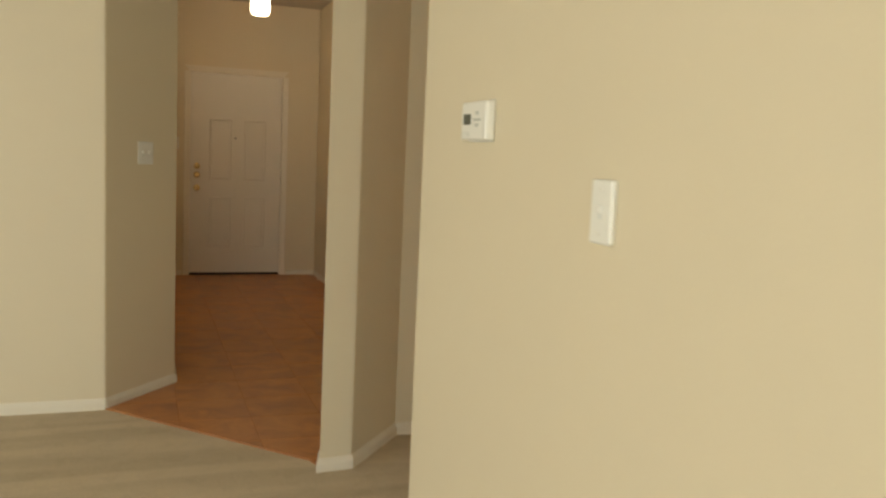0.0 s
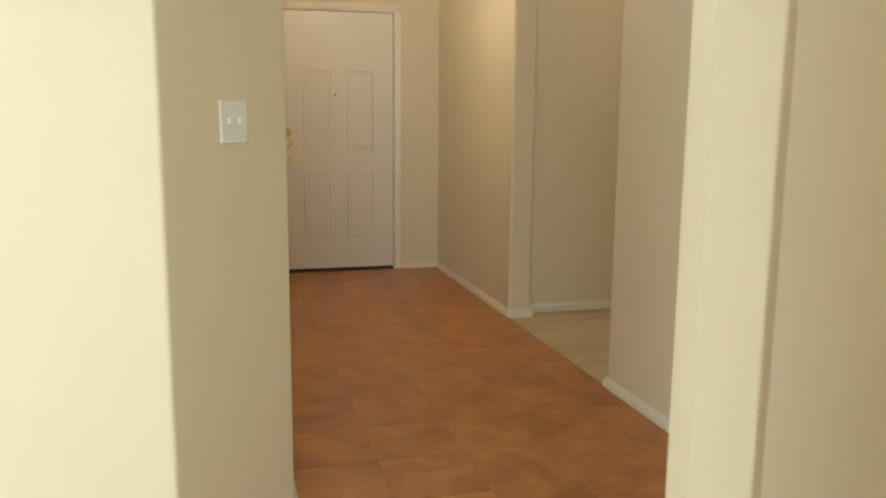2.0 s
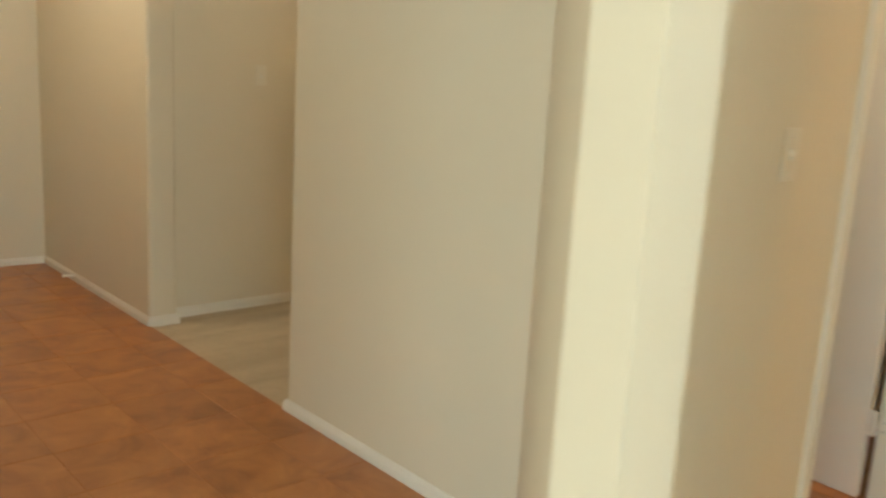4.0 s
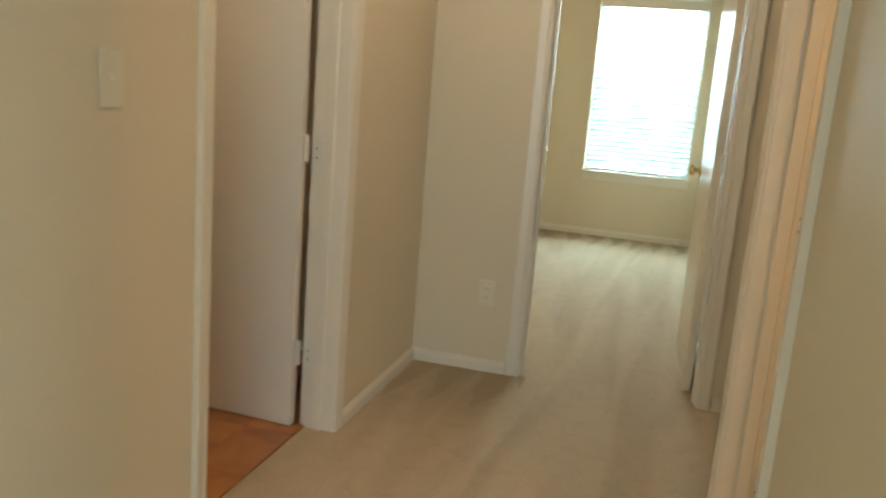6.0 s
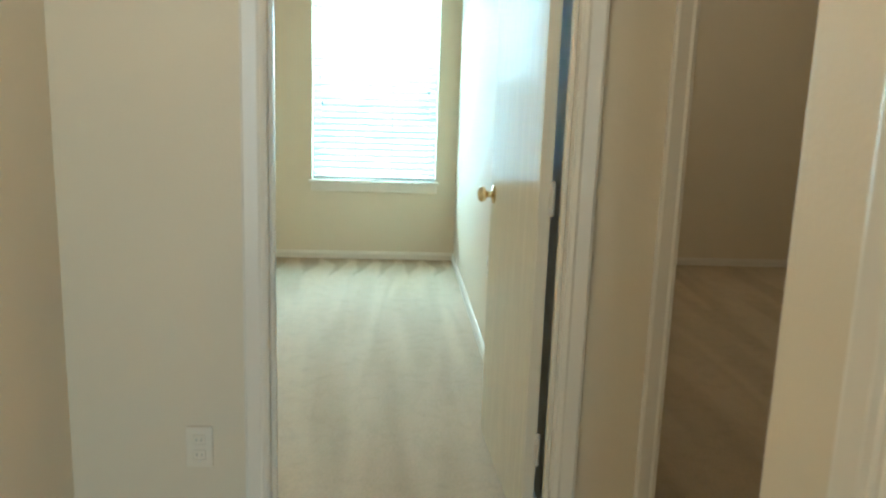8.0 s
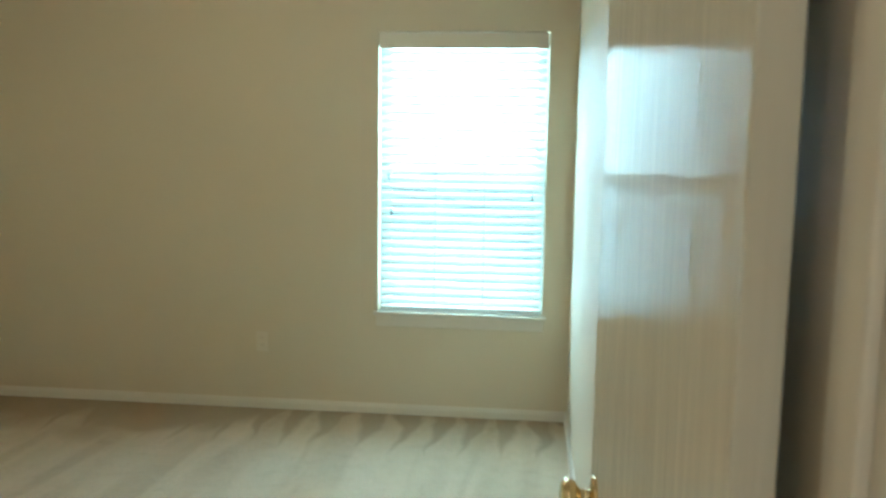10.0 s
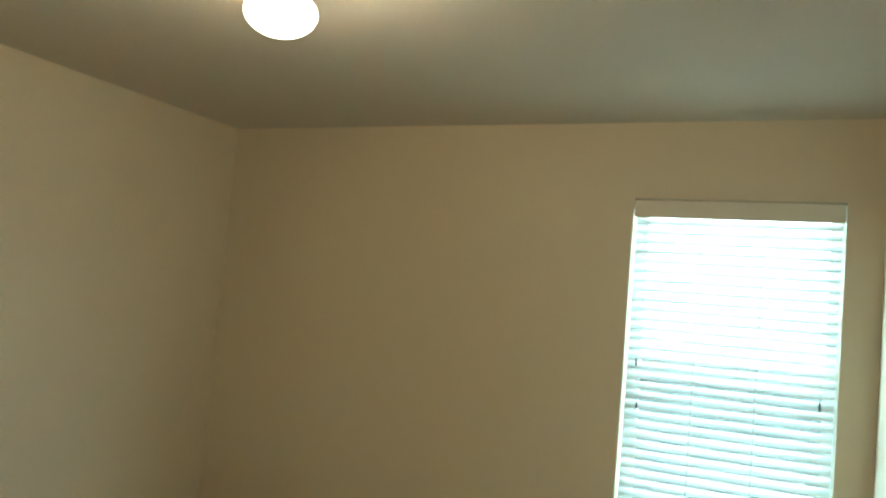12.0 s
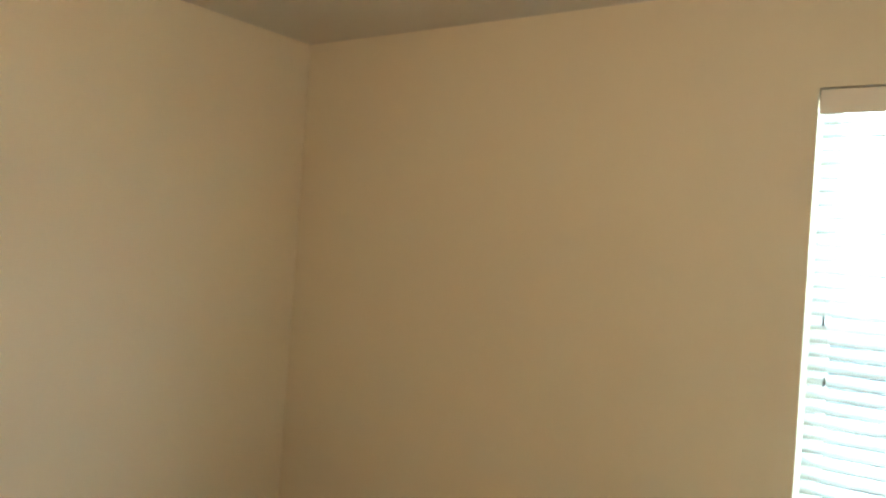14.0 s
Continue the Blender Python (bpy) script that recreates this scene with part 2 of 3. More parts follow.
def obj(name, bm, mat, parent=None, label="", category="", group="", kind="", smooth=False):
    me = bpy.data.meshes.new(name)
    bmesh.ops.recalc_face_normals(bm, faces=bm.faces)
    if smooth:
        for f in bm.faces:
            f.smooth = True
    bm.to_mesh(me)
    bm.free()
    me.materials.append(mat)
    ob = new(name, me)
    if parent:
        ob.parent = parent
    return tagged(ob, label, category, group, kind)


def part(name, bm, mat, parent, label="", smooth=False):
    return obj(name, bm, mat, parent, label, smooth=smooth)


def thing(name, at, label, category, group="", kind="", rz=0.0):
    ob = new(name)
    ob.empty_display_size = 0.05
    ob.matrix_world = pose(*at, 0, 0, rz)
    return tagged(ob, label, category, group, kind)


def add_box(bm, x0, x1, y0, y1, z0, z1):
    vs = [bm.verts.new((x, y, z)) for z in (z0, z1) for x, y in ((x0, y0), (x1, y0), (x1, y1), (x0, y1))]
    for f in ((3, 2, 1, 0), (4, 5, 6, 7), (0, 1, 5, 4), (1, 2, 6, 5), (2, 3, 7, 6), (3, 0, 4, 7)):
        bm.faces.new([vs[i] for i in f])
    return bm


def box(x0, x1, y0, y1, z0, z1, bevel=0.0, seg=2):
    bm = add_box(bmesh.new(), x0, x1, y0, y1, z0, z1)
    if bevel:
        bmesh.ops.bevel(bm, geom=bm.edges[:], offset=bevel, segments=seg, affect="EDGES", profile=0.5)
    return bm


def rounded(points, radii, steps=6):
    """A plan outline with its corners rounded by the given radii."""
    out = []
    n = len(points)
    for i, (p, r) in enumerate(zip(points, radii)):
        p = Vector(p)
        if not r:
            out.append(p)
            continue
        a, b = (Vector(points[i - 1]) - p).normalized(), (Vector(points[(i + 1) % n]) - p).normalized()
        half = a.angle(b) / 2
        d = r / math.tan(half)
        c = p + (a + b).normalized() * (r / math.sin(half))
        s, e = p + a * d - c, p + b * d - c
        turn = s.angle_signed(e)
        for k in range(steps + 1):
            w = -turn * k / steps
            out.append(c + Vector((s.x * math.cos(w) - s.y * math.sin(w), s.x * math.sin(w) + s.y * math.cos(w))))
    return out


def add_prism(bm, points, z0, z1):
    lo = [bm.verts.new((p[0], p[1], z0)) for p in points]
    hi = [bm.verts.new((p[0], p[1], z1)) for p in points]
    bm.faces.new(lo[::-1])
    bm.faces.new(hi)
    for i in range(len(points)):
        j = (i + 1) % len(points)
        bm.faces.new((lo[i], lo[j], hi[j], hi[i]))
    return bm


def add_sweep(bm, path, profile, up=(0, 0, 1), closed=False):
    """Sweeps a profile (out, up) along a plan path; out is to the right of the way walked, mitred at corners."""
    pts = [Vector(p) for p in path]
    rings = []
    for i, p in enumerate(pts):
        d0 = (p - pts[i - 1]).normalized() if i else None
        d1 = (pts[i + 1] - p).normalized() if i + 1 < len(pts) else None
        n0 = Vector((d0.y, -d0.x)) if d0 is not None else None
        n1 = Vector((d1.y, -d1.x)) if d1 is not None else None
        if n0 is None:
            o = n1
        elif n1 is None:
            o = n0
        else:
            o = (n0 + n1).normalized()
            o = o / max(0.3, o.dot(n0))
        rings.append([bm.verts.new((p.x + o.x * a, p.y + o.y * a, b)) for a, b in profile])
    k = len(profile)
    for r0, r1 in zip(rings, rings[1:]):
        for i in range(k):
            j = (i + 1) % k
            bm.faces.new((r0[i], r0[j], r1[j], r1[i]))
    bm.faces.new(rings[0])
    bm.faces.new(rings[-1][::-1])
    return bm


def add_lathe(bm, profile, m=None, seg=28):
    """A turned shape from (radius, height) pairs about z, moved by m."""
    rings = []
    for r, z in profile:
        ring = []
        for k in range(seg):
            w = 2 * math.pi * k / seg
            v = Vector((r * math.cos(w), r * math.sin(w), z))
            ring.append(bm.verts.new(m @ v if m else v))
        rings.append(ring)
    for a, b in zip(rings, rings[1:]):
        for k in range(seg):
            bm.faces.new((a[k], a[(k + 1) % seg], b[(k + 1) % seg], b[k]))
    bm.faces.new(rings[0][::-1])
    bm.faces.new(rings[-1])
    return bm


BASE = [(0, 0.0), (0.013, 0.0), (0.013, 0.036), (0.010, 0.041), (0.010, 0.044), (0.006, 0.050), (0.004, 0.055), (0, 0.056)]


def baseboard(path, where=""):
    return obj("baseboard", add_sweep(bmesh.new(), path, BASE), TRIM, None, "cream painted wooden baseboard along the wall", "baseboard", kind="structure")


# ---- plan ----
XD0, XD1 = -1.273, -0.372          # front door
XF = -1.545                        # foyer's left wall
YL = -4.397                        # living room's back wall
XT = -0.938                        # thermostat wall
YH, YR = -5.055, -6.325            # hall's left wall and its right corner
YC = -6.352                        # hall's right wall at the closet
XE, XE2 = 2.164, 2.284             # hall's end wall
YA0, YA1 = -6.330, -5.567          # bedroom doorway
YB0, YB1 = -7.385, -6.621          # second bedroom's doorway
XW, XW2 = 6.120, 6.258             # outer wall with the windows
AY0, AY1 = -6.350, -2.940          # bedroom
WY0, WY1, WZ0, WZ1 = -6.202, -5.305, 0.576, 2.080
CEIL_H, CEIL_L = 2.44, 2.76
BX0, BX1 = 0.412, 1.252            # bathroom doorway
CX0, CX1 = 0.035, 0.812            # closet doorway
DOOR_H = 2.045


def wall(name, boxes, label="tan painted plaster wall", prisms=()):
    bm = bmesh.new()
    for b in boxes:
        add_box(bm, *b)
    for pts, z0, z1 in prisms:
        add_prism(bm, pts, z0, z1)
    return obj(name, bm, WALL, None, label, "wall", kind="structure")


R = 0.018
H0 = -0.02
# living room and foyer
wall("wall_front_door", [(-1.70, XD0 - 0.02, 0, 0.14, H0, CEIL_L), (XD1 + 0.02, 0.15, 0, 0.14, H0, CEIL_L), (XD0 - 0.02, XD1 + 0.02, 0, 0.14, 2.06, CEIL_L)])
wall("wall_foyer_left", [], prisms=[(rounded([(-6.2, YL), (-1.883, YL), (XF, -3.985), (XF, 0), (XF - 0.14, 0), (XF - 0.14, -3.94), (-1.95, YL + 0.14), (-6.2, YL + 0.14)], [0, R, R, 0, 0, 0, 0, 0]), H0, CEIL_L)])
wall("wall_foyer_right_far", [(0.0, 0.15, -1.56, 0, H0, CEIL_L), (0.0, 0.15, -3.121, -1.743, 2.03, CEIL_L)], prisms=[(rounded([(0, -1.56), (0, -1.743), (0.15, -1.743), (0.15, -1.56)], [0, R, R, 0]), H0, CEIL_L)])
wall("wall_diagonal", [], prisms=[(rounded([(-1.025, -5.43), (-0.995, -5.315), (0.0, -4.40), (0.0, -3.121), (0.15, -3.121), (0.15, YH), (-0.592, YH), (-0.888, -5.415)], [0, R, 0, R, R, 0, 0, R]), H0, CEIL_L)])
wall("wall_thermostat", [(XT, XT + 0.12, -11.6, YR - 0.12, H0, CEIL_L)], prisms=[(rounded([(XT, YR - 0.12), (XT, YR), (XT + 0.12, YC), (XT + 0.12, YR - 0.12)], [0, R, 0, 0]), H0, CEIL_L)])
wall("wall_living_left", [(-6.32, -6.2, -11.6, -9.0, H0, CEIL_L), (-6.32, -6.2, -5.4, YL + 0.14, H0, CEIL_L), (-6.32, -6.2, -9.0, -5.4, H0, 0.1), (-6.32, -6.2, -9.0, -5.4, 2.3, CEIL_L)])
wall("wall_living_back", [(-6.32, -5.3, -11.72, -11.6, H0, CEIL_L), (-1.9, XT + 0.12, -11.72, -11.6, H0, CEIL_L), (-5.3, -1.9, -11.72, -11.6, H0, 0.4), (-5.3, -1.9, -11.72, -11.6, 2.4, CEIL_L)])
wall("wall_hall_header", [(XT + 0.002, -0.78, YR, -5.31, CEIL_H, CEIL_L)])
# study off the foyer
wall("wall_study_far", [(0.15, 2.1, -1.64, -1.52, H0, CEIL_L)])
wall("wall_study_side", [(2.1, 2.2, -3.3, -1.52, H0, CEIL_L)])
wall("wall_study_near", [(0.15, 2.1, -3.30, -3.18, H0, CEIL_L)])
# hall
wall("wall_hall_left", [(0.15, BX0 - 0.02, YH, YH + 0.12, H0, CEIL_H), (BX1 + 0.02, XE, YH, YH + 0.12, H0, CEIL_H), (BX0 - 0.02, BX1 + 0.02, YH, YH + 0.12, DOOR_H + 0.02, CEIL_H)])
wall("wall_hall_right", [(XT + 0.12, CX0 - 0.02, YC - 0.12, YC, H0, CEIL_H), (CX0 - 0.02, CX1 + 0.02, YC - 0.12, YC, DOOR_H + 0.02, CEIL_H)], prisms=[(rounded([(CX1 + 0.02, YC), (CX1 + 0.02, YC - 0.12), (1.06, YC - 0.12), (1.06, YC)][::-1], [R, 0, 0, 0]), H0, CEIL_H)])
wall("wall_hall_end", [(XE, XE2, YA1 + 0.02, AY1 + 0.12, H0, CEIL_H), (XE, XE2, YB1 + 0.02, YA0 - 0.02, H0, CEIL_H), (XE, XE2, -9.3, YB0 - 0.02, H0, CEIL_H),
     (XE, XE2, YA0 - 0.02, YA1 + 0.02, DOOR_H + 0.02, CEIL_H), (XE, XE2, YB0 - 0.02, YB1 + 0.02, DOOR_H + 0.02, CEIL_H)])
wall("wall_vestibule", [(0.94, 1.06, -8.0, YC - 0.12, H0, CEIL_H), (0.94, XE, -8.12, -8.0, H0, CEIL_H)])
wall("wall_closet", [(XT + 0.12, 0.94, -8.12, -8.0, H0, CEIL_H)])
wall("wall_bath", [(0.03, 0.15, YH + 0.12, -4.34, H0, CEIL_H), (1.98, 2.10, YH + 0.12, -3.42, H0, CEIL_H), (0.15, 2.10, -3.42, -3.30, H0, CEIL_H)])
# bedrooms
wall("wall_window", [(XW, XW2, WY1, AY1 + 0.12, H0, CEIL_H), (XW, XW2, -9.3, WY0, H0, CEIL_H), (XW, XW2, WY0, WY1, H0, WZ0), (XW, XW2, WY0, WY1, WZ1, CEIL_H)])
wall("wall_bedroom_right", [(XE2, XW, AY0 - 0.11, AY0, H0, CEIL_H)])
wall("wall_bedroom_left", [(XE2, XW, AY1, AY1 + 0.12, H0, CEIL_H)])
wall("wall_bedroom_two", [(XE2, XW, -9.3, -9.18, H0, CEIL_H)])


def slab(name, pieces, mat, label, category):
    bm = bmesh.new()
    for b in pieces:
        add_box(bm, *b)
    return obj(name, bm, mat, None, label, category, kind="structure")


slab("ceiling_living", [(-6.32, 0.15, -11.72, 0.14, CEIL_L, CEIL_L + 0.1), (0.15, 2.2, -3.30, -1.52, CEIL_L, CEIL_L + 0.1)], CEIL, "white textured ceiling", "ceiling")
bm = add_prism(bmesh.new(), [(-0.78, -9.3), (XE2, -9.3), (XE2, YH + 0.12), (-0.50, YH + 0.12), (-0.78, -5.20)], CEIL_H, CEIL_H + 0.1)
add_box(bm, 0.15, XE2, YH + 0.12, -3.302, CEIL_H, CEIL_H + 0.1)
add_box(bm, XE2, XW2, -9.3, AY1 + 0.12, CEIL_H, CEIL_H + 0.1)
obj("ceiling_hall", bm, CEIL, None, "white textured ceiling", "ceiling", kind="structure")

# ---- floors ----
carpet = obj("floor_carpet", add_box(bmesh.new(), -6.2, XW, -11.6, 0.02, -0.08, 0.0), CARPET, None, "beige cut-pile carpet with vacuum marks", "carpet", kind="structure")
FOYER = [(0.0, 0.0), (XF, 0.0), (XF, -3.985), (-1.883, -4.40), (-1.045, -5.30), (-1.02, -5.37), (0.0, -4.40)]
tile_floor = obj("floor_tile", add_prism(bmesh.new(), FOYER, -0.01, 0.0065), GROUT, None, "mottled terracotta tile floor in the foyer", "tile floor", kind="structure")
bath_floor = obj("floor_tile_bath", add_box(bmesh.new(), 0.15, 1.98, -4.945, -3.42, -0.01, 0.0065), GROUT, None, "mottled terracotta tile floor in the bathroom", "tile floor", kind="structure")


def skirt(path):
    return baseboard(path)


# ---- baseboards ----
skirt([(-1.883, YL), (-6.2, YL)][::-1])
skirt([(-1.883, YL), (XF, -3.985)])
skirt([(XF, -3.985), (XF, 0)])
skirt([(XF, 0), (XD0 - 0.075, 0)])
skirt([(XD1 + 0.075, 0), (0, 0), (0, -1.743), (0.15, -1.743), (0.15, -1.64), (2.1, -1.64)])
skirt([(0.15, -3.121), (0, -3.121), (0, -4.40), (-0.995, -5.315), (-1.025, -5.43), (-0.888, -5.415), (-0.592, YH), (BX0 - 0.075, YH)])
skirt([(BX1 + 0.075, YH), (XE, YH), (XE, YA1 + 0.072)])
skirt([(XE, YA0 - 0.072), (XE, YB1 + 0.072)])
skirt([(CX0 - 0.075, YC), (XT + 0.12, YC), (XT, YR), (XT, -11.6)])
skirt([(1.06, -8.0), (1.06, YC), (CX1 + 0.075, YC)])
skirt([(XE2, YA1 + 0.072), (XE2, AY1), (XW, AY1), (XW, AY0), (XE2 + 0.02, AY0)])
skirt([(XE2, AY0 - 0.11), (XW, AY0 - 0.11), (XW, -9.18), (XE2, -9.18)])

# ---- door frames and doors ----
CASE = [(0.000, 0.000), (0.000, 0.009), (0.010, 0.013), (0.018, 0.011), (0.040, 0.015), (0.050, 0.017), (0.057, 0.015), (0.057, 0.000)]


def casing_leg(u, sgn, v, vs, h):
    """An upright moulding: u is the opening's edge, sgn the way outward, v the wall's face, vs the way out of the wall."""
    bm = bmesh.new()
    pts = [(u + sgn * (0.004 + a), v + vs * b) for a, b in CASE]
    add_prism(bm, pts, 0.001, h)
    return bm


def casing_head(w, v, vs, h):
    bm = bmesh.new()
    lo, hi = [], []
    for a, b in CASE:
        lo.append(bm.verts.new((-0.004 - a, v + vs * b, h + 0.004 + a)))
        hi.append(bm.verts.new((w + 0.004 + a, v + vs * b, h + 0.004 + a)))
    n = len(CASE)
    for i in range(n):
        j = (i + 1) % n
        bm.faces.new((lo[i], lo[j], hi[j], hi[i]))
    bm.faces.new(lo)
    bm.faces.new(hi[::-1])
    return bm


def door_frame(name, m, w, d, h, stop_at, label):
    """A lined opening w wide through a wall d thick, with stops and mouldings on both faces."""
    e = thing(name, (0, 0, 0), label, "door frame", kind="structure")
    e.matrix_world = m
    t = 0.019
    part("jamb", box(-t, 0, -0.001, d + 0.001, 0.001, h, 0.001, 1), TRIM, e)
    part("jamb", box(w, w + t, -0.001, d + 0.001, 0.001, h, 0.001, 1), TRIM, e)
    part("head_jamb", box(-t, w + t, -0.001, d + 0.001, h, h + t, 0.001, 1), TRIM, e)
    part("stop", box(0, 0.011, stop_at - 0.017, stop_at + 0.017, 0.001, h, 0.003), TRIM, e)
    part("stop", box(w - 0.011, w, stop_at - 0.017, stop_at + 0.017, 0.001, h, 0.003), TRIM, e)
    part("head_stop", box(0.011, w - 0.011, stop_at - 0.017, stop_at + 0.017, h - 0.011, h, 0.003), TRIM, e)
    for v, vs in ((0, -1), (d, 1)):
        part("casing", casing_leg(0, -1, v, vs, h + 0.004), TRIM, e)
        part("casing", casing_leg(w, 1, v, vs, h + 0.004), TRIM, e)
        part("head_casing", casing_head(w, v, vs, h), TRIM, e)
    return e


KNOB = [(0.033, 0.0), (0.033, 0.003), (0.029, 0.007), (0.014, 0.009), (0.011, 0.014), (0.011, 0.024), (0.014, 0.028), (0.024, 0.033), (0.0275, 0.042), (0.0265, 0.050), (0.021, 0.056), (0.012, 0.058), (0.010, 0.0565)]
BOLT = [(0.031, 0.0), (0.031, 0.004), (0.026, 0.009), (0.024, 0.016), (0.020, 0.019), (0.012, 0.019)]


def hinge(parent, z, side, gap):
    """A butt hinge across the gap between the leaf's edge and the jamb: plates, knuckled barrel and pin."""
    y = 0.030 if side > 0 else 0.005
    h = part("hinge", box(-gap, 0.001, y - 0.002, y + 0.002, z - 0.0445, z + 0.0445), PAINTED_METAL, parent, "paint-spattered metal hinge")
    prof = []
    for k in range(5):
        a = -0.0445 + 0.0178 * k
        prof += [(0.0052, a), (0.0065, a + 0.0006), (0.0065, a + 0.0172), (0.0052, a + 0.0178)]
    part("barrel", add_lathe(bmesh.new(), prof, pose(-gap / 2, y + (0.004 if side > 0 else -0.004), z), 12), PAINTED_METAL, h)
    part("pin", add_lathe(bmesh.new(), [(0.0045, 0.044), (0.0055, 0.046), (0.003, 0.049)], pose(-gap / 2, y + (0.004 if side > 0 else -0.004), z), 10), PAINTED_METAL, h)
    return h


def jamb_plate(name, m, zs):
    """The hinge leaves that are screwed to the jamb."""
    for z in zs:
        e = obj(name, box(-0.001, 0.0015, 0.0, 0.034, z - 0.0445, z + 0.0445), PAINTED_METAL, None, "painted metal hinge plate on the door jamb", "hinge", "door hinges")
        e.matrix_world = m
        for dz in (-0.032, 0.0, 0.032):
            for dy in (0.010, 0.024):
                if dz == 0 and dy == 0.010:
                    continue
                part("screw", add_lathe(bmesh.new(), [(0.0035, 0.0), (0.003, 0.001)], pose(-0.001, dy, z + dz, 0, -90, 0), 8), DARK if dy > 0.02 and dz < 0.01 else PAINTED_METAL, e)


def slab_door(name, m, w, h, mat, label, knob_z=0.905, hinge_side=1, gap=0.026):
    """A flush door leaf, hung at its local origin, with knobs, latch and hinges."""
    d = obj(name, box(0.002, w, 0, 0.035, 0.012, h, 0.0015, 1), mat, None, label, "door", kind="structure")
    d.matrix_world = m
    for y, turn in ((0.035, -90), (0.0, 90)):
        k = part("door_knob", add_lathe(bmesh.new(), KNOB, pose(w - 0.062, y, knob_z, turn, 0, 0)), BRASS, d, "polished brass door knob", smooth=True)
    part("latch_plate", box(w - 0.0005, w + 0.001, 0.006, 0.029, knob_z - 0.028, knob_z + 0.028), BRASS, d, "brass latch plate")
    for z in (0.295, 1.025, 1.80):
        hinge(d, z, hinge_side, gap)
    return d


def along_x(x0, y0):
    return pose(x0, y0, 0)


def along_y(x1, y0):
    return pose(x1, y0, 0, 0, 0, 90)


door_frame("door_frame_bedroom", along_y(XE2, YA0), YA1 - YA0, XE2 - XE, DOOR_H, 0.045 + 0.02, "cream painted door frame of the bedroom")
door_frame("door_frame_bedroom_two", along_y(XE2, YB0), YB1 - YB0, XE2 - XE, DOOR_H, 0.065, "cream painted door frame of the second bedroom")
door_frame("door_frame_bath", along_x(BX0, YH), BX1 - BX0, 0.12, DOOR_H, 0.06, "cream painted door frame of the bathroom")
door_frame("door_frame_closet", along_x(CX0, YC - 0.12), CX1 - CX0, 0.12, DOOR_H, 0.06, "cream painted door frame of the closet")
sp = obj("strike_plate", box(-0.001, 0.0012, -0.016, 0.016, -0.029, 0.029), BRASS, None, "small brass strike plate on the door jamb", "strike plate")
sp.matrix_world = pose(XE2 - 0.04, YA1 - 0.0005, 0.935, 0, 0, 90)
slab_door("door_1", pose(XE2 + 0.034, -6.312, 0, 0, 0, 2.8), 0.762, 2.035, GLOSSDOOR, "open glossy cream bedroom door with brass knob", 0.935, -1, 0.034)
slab_door("door_2", pose(BX1 - 0.004, YH + 0.146, 0, 0, 0, 87), 0.80, 2.035, DOOR, "open white flush bathroom door", hinge_side=1)
slab_door("door_3", pose(CX1 + 0.004, YC - 0.152, 0, 0, 0, -90), 0.762, 2.035, DOOR, "open white flush closet door", hinge_side=-1, gap=0.032)
jamb_plate("hinge_plate", pose(CX1, YC - 0.118, 0), (0.295, 1.025, 1.80))
jamb_plate("hinge_plate", pose(BX1, YH + 0.084, 0), (0.295, 1.025, 1.80))


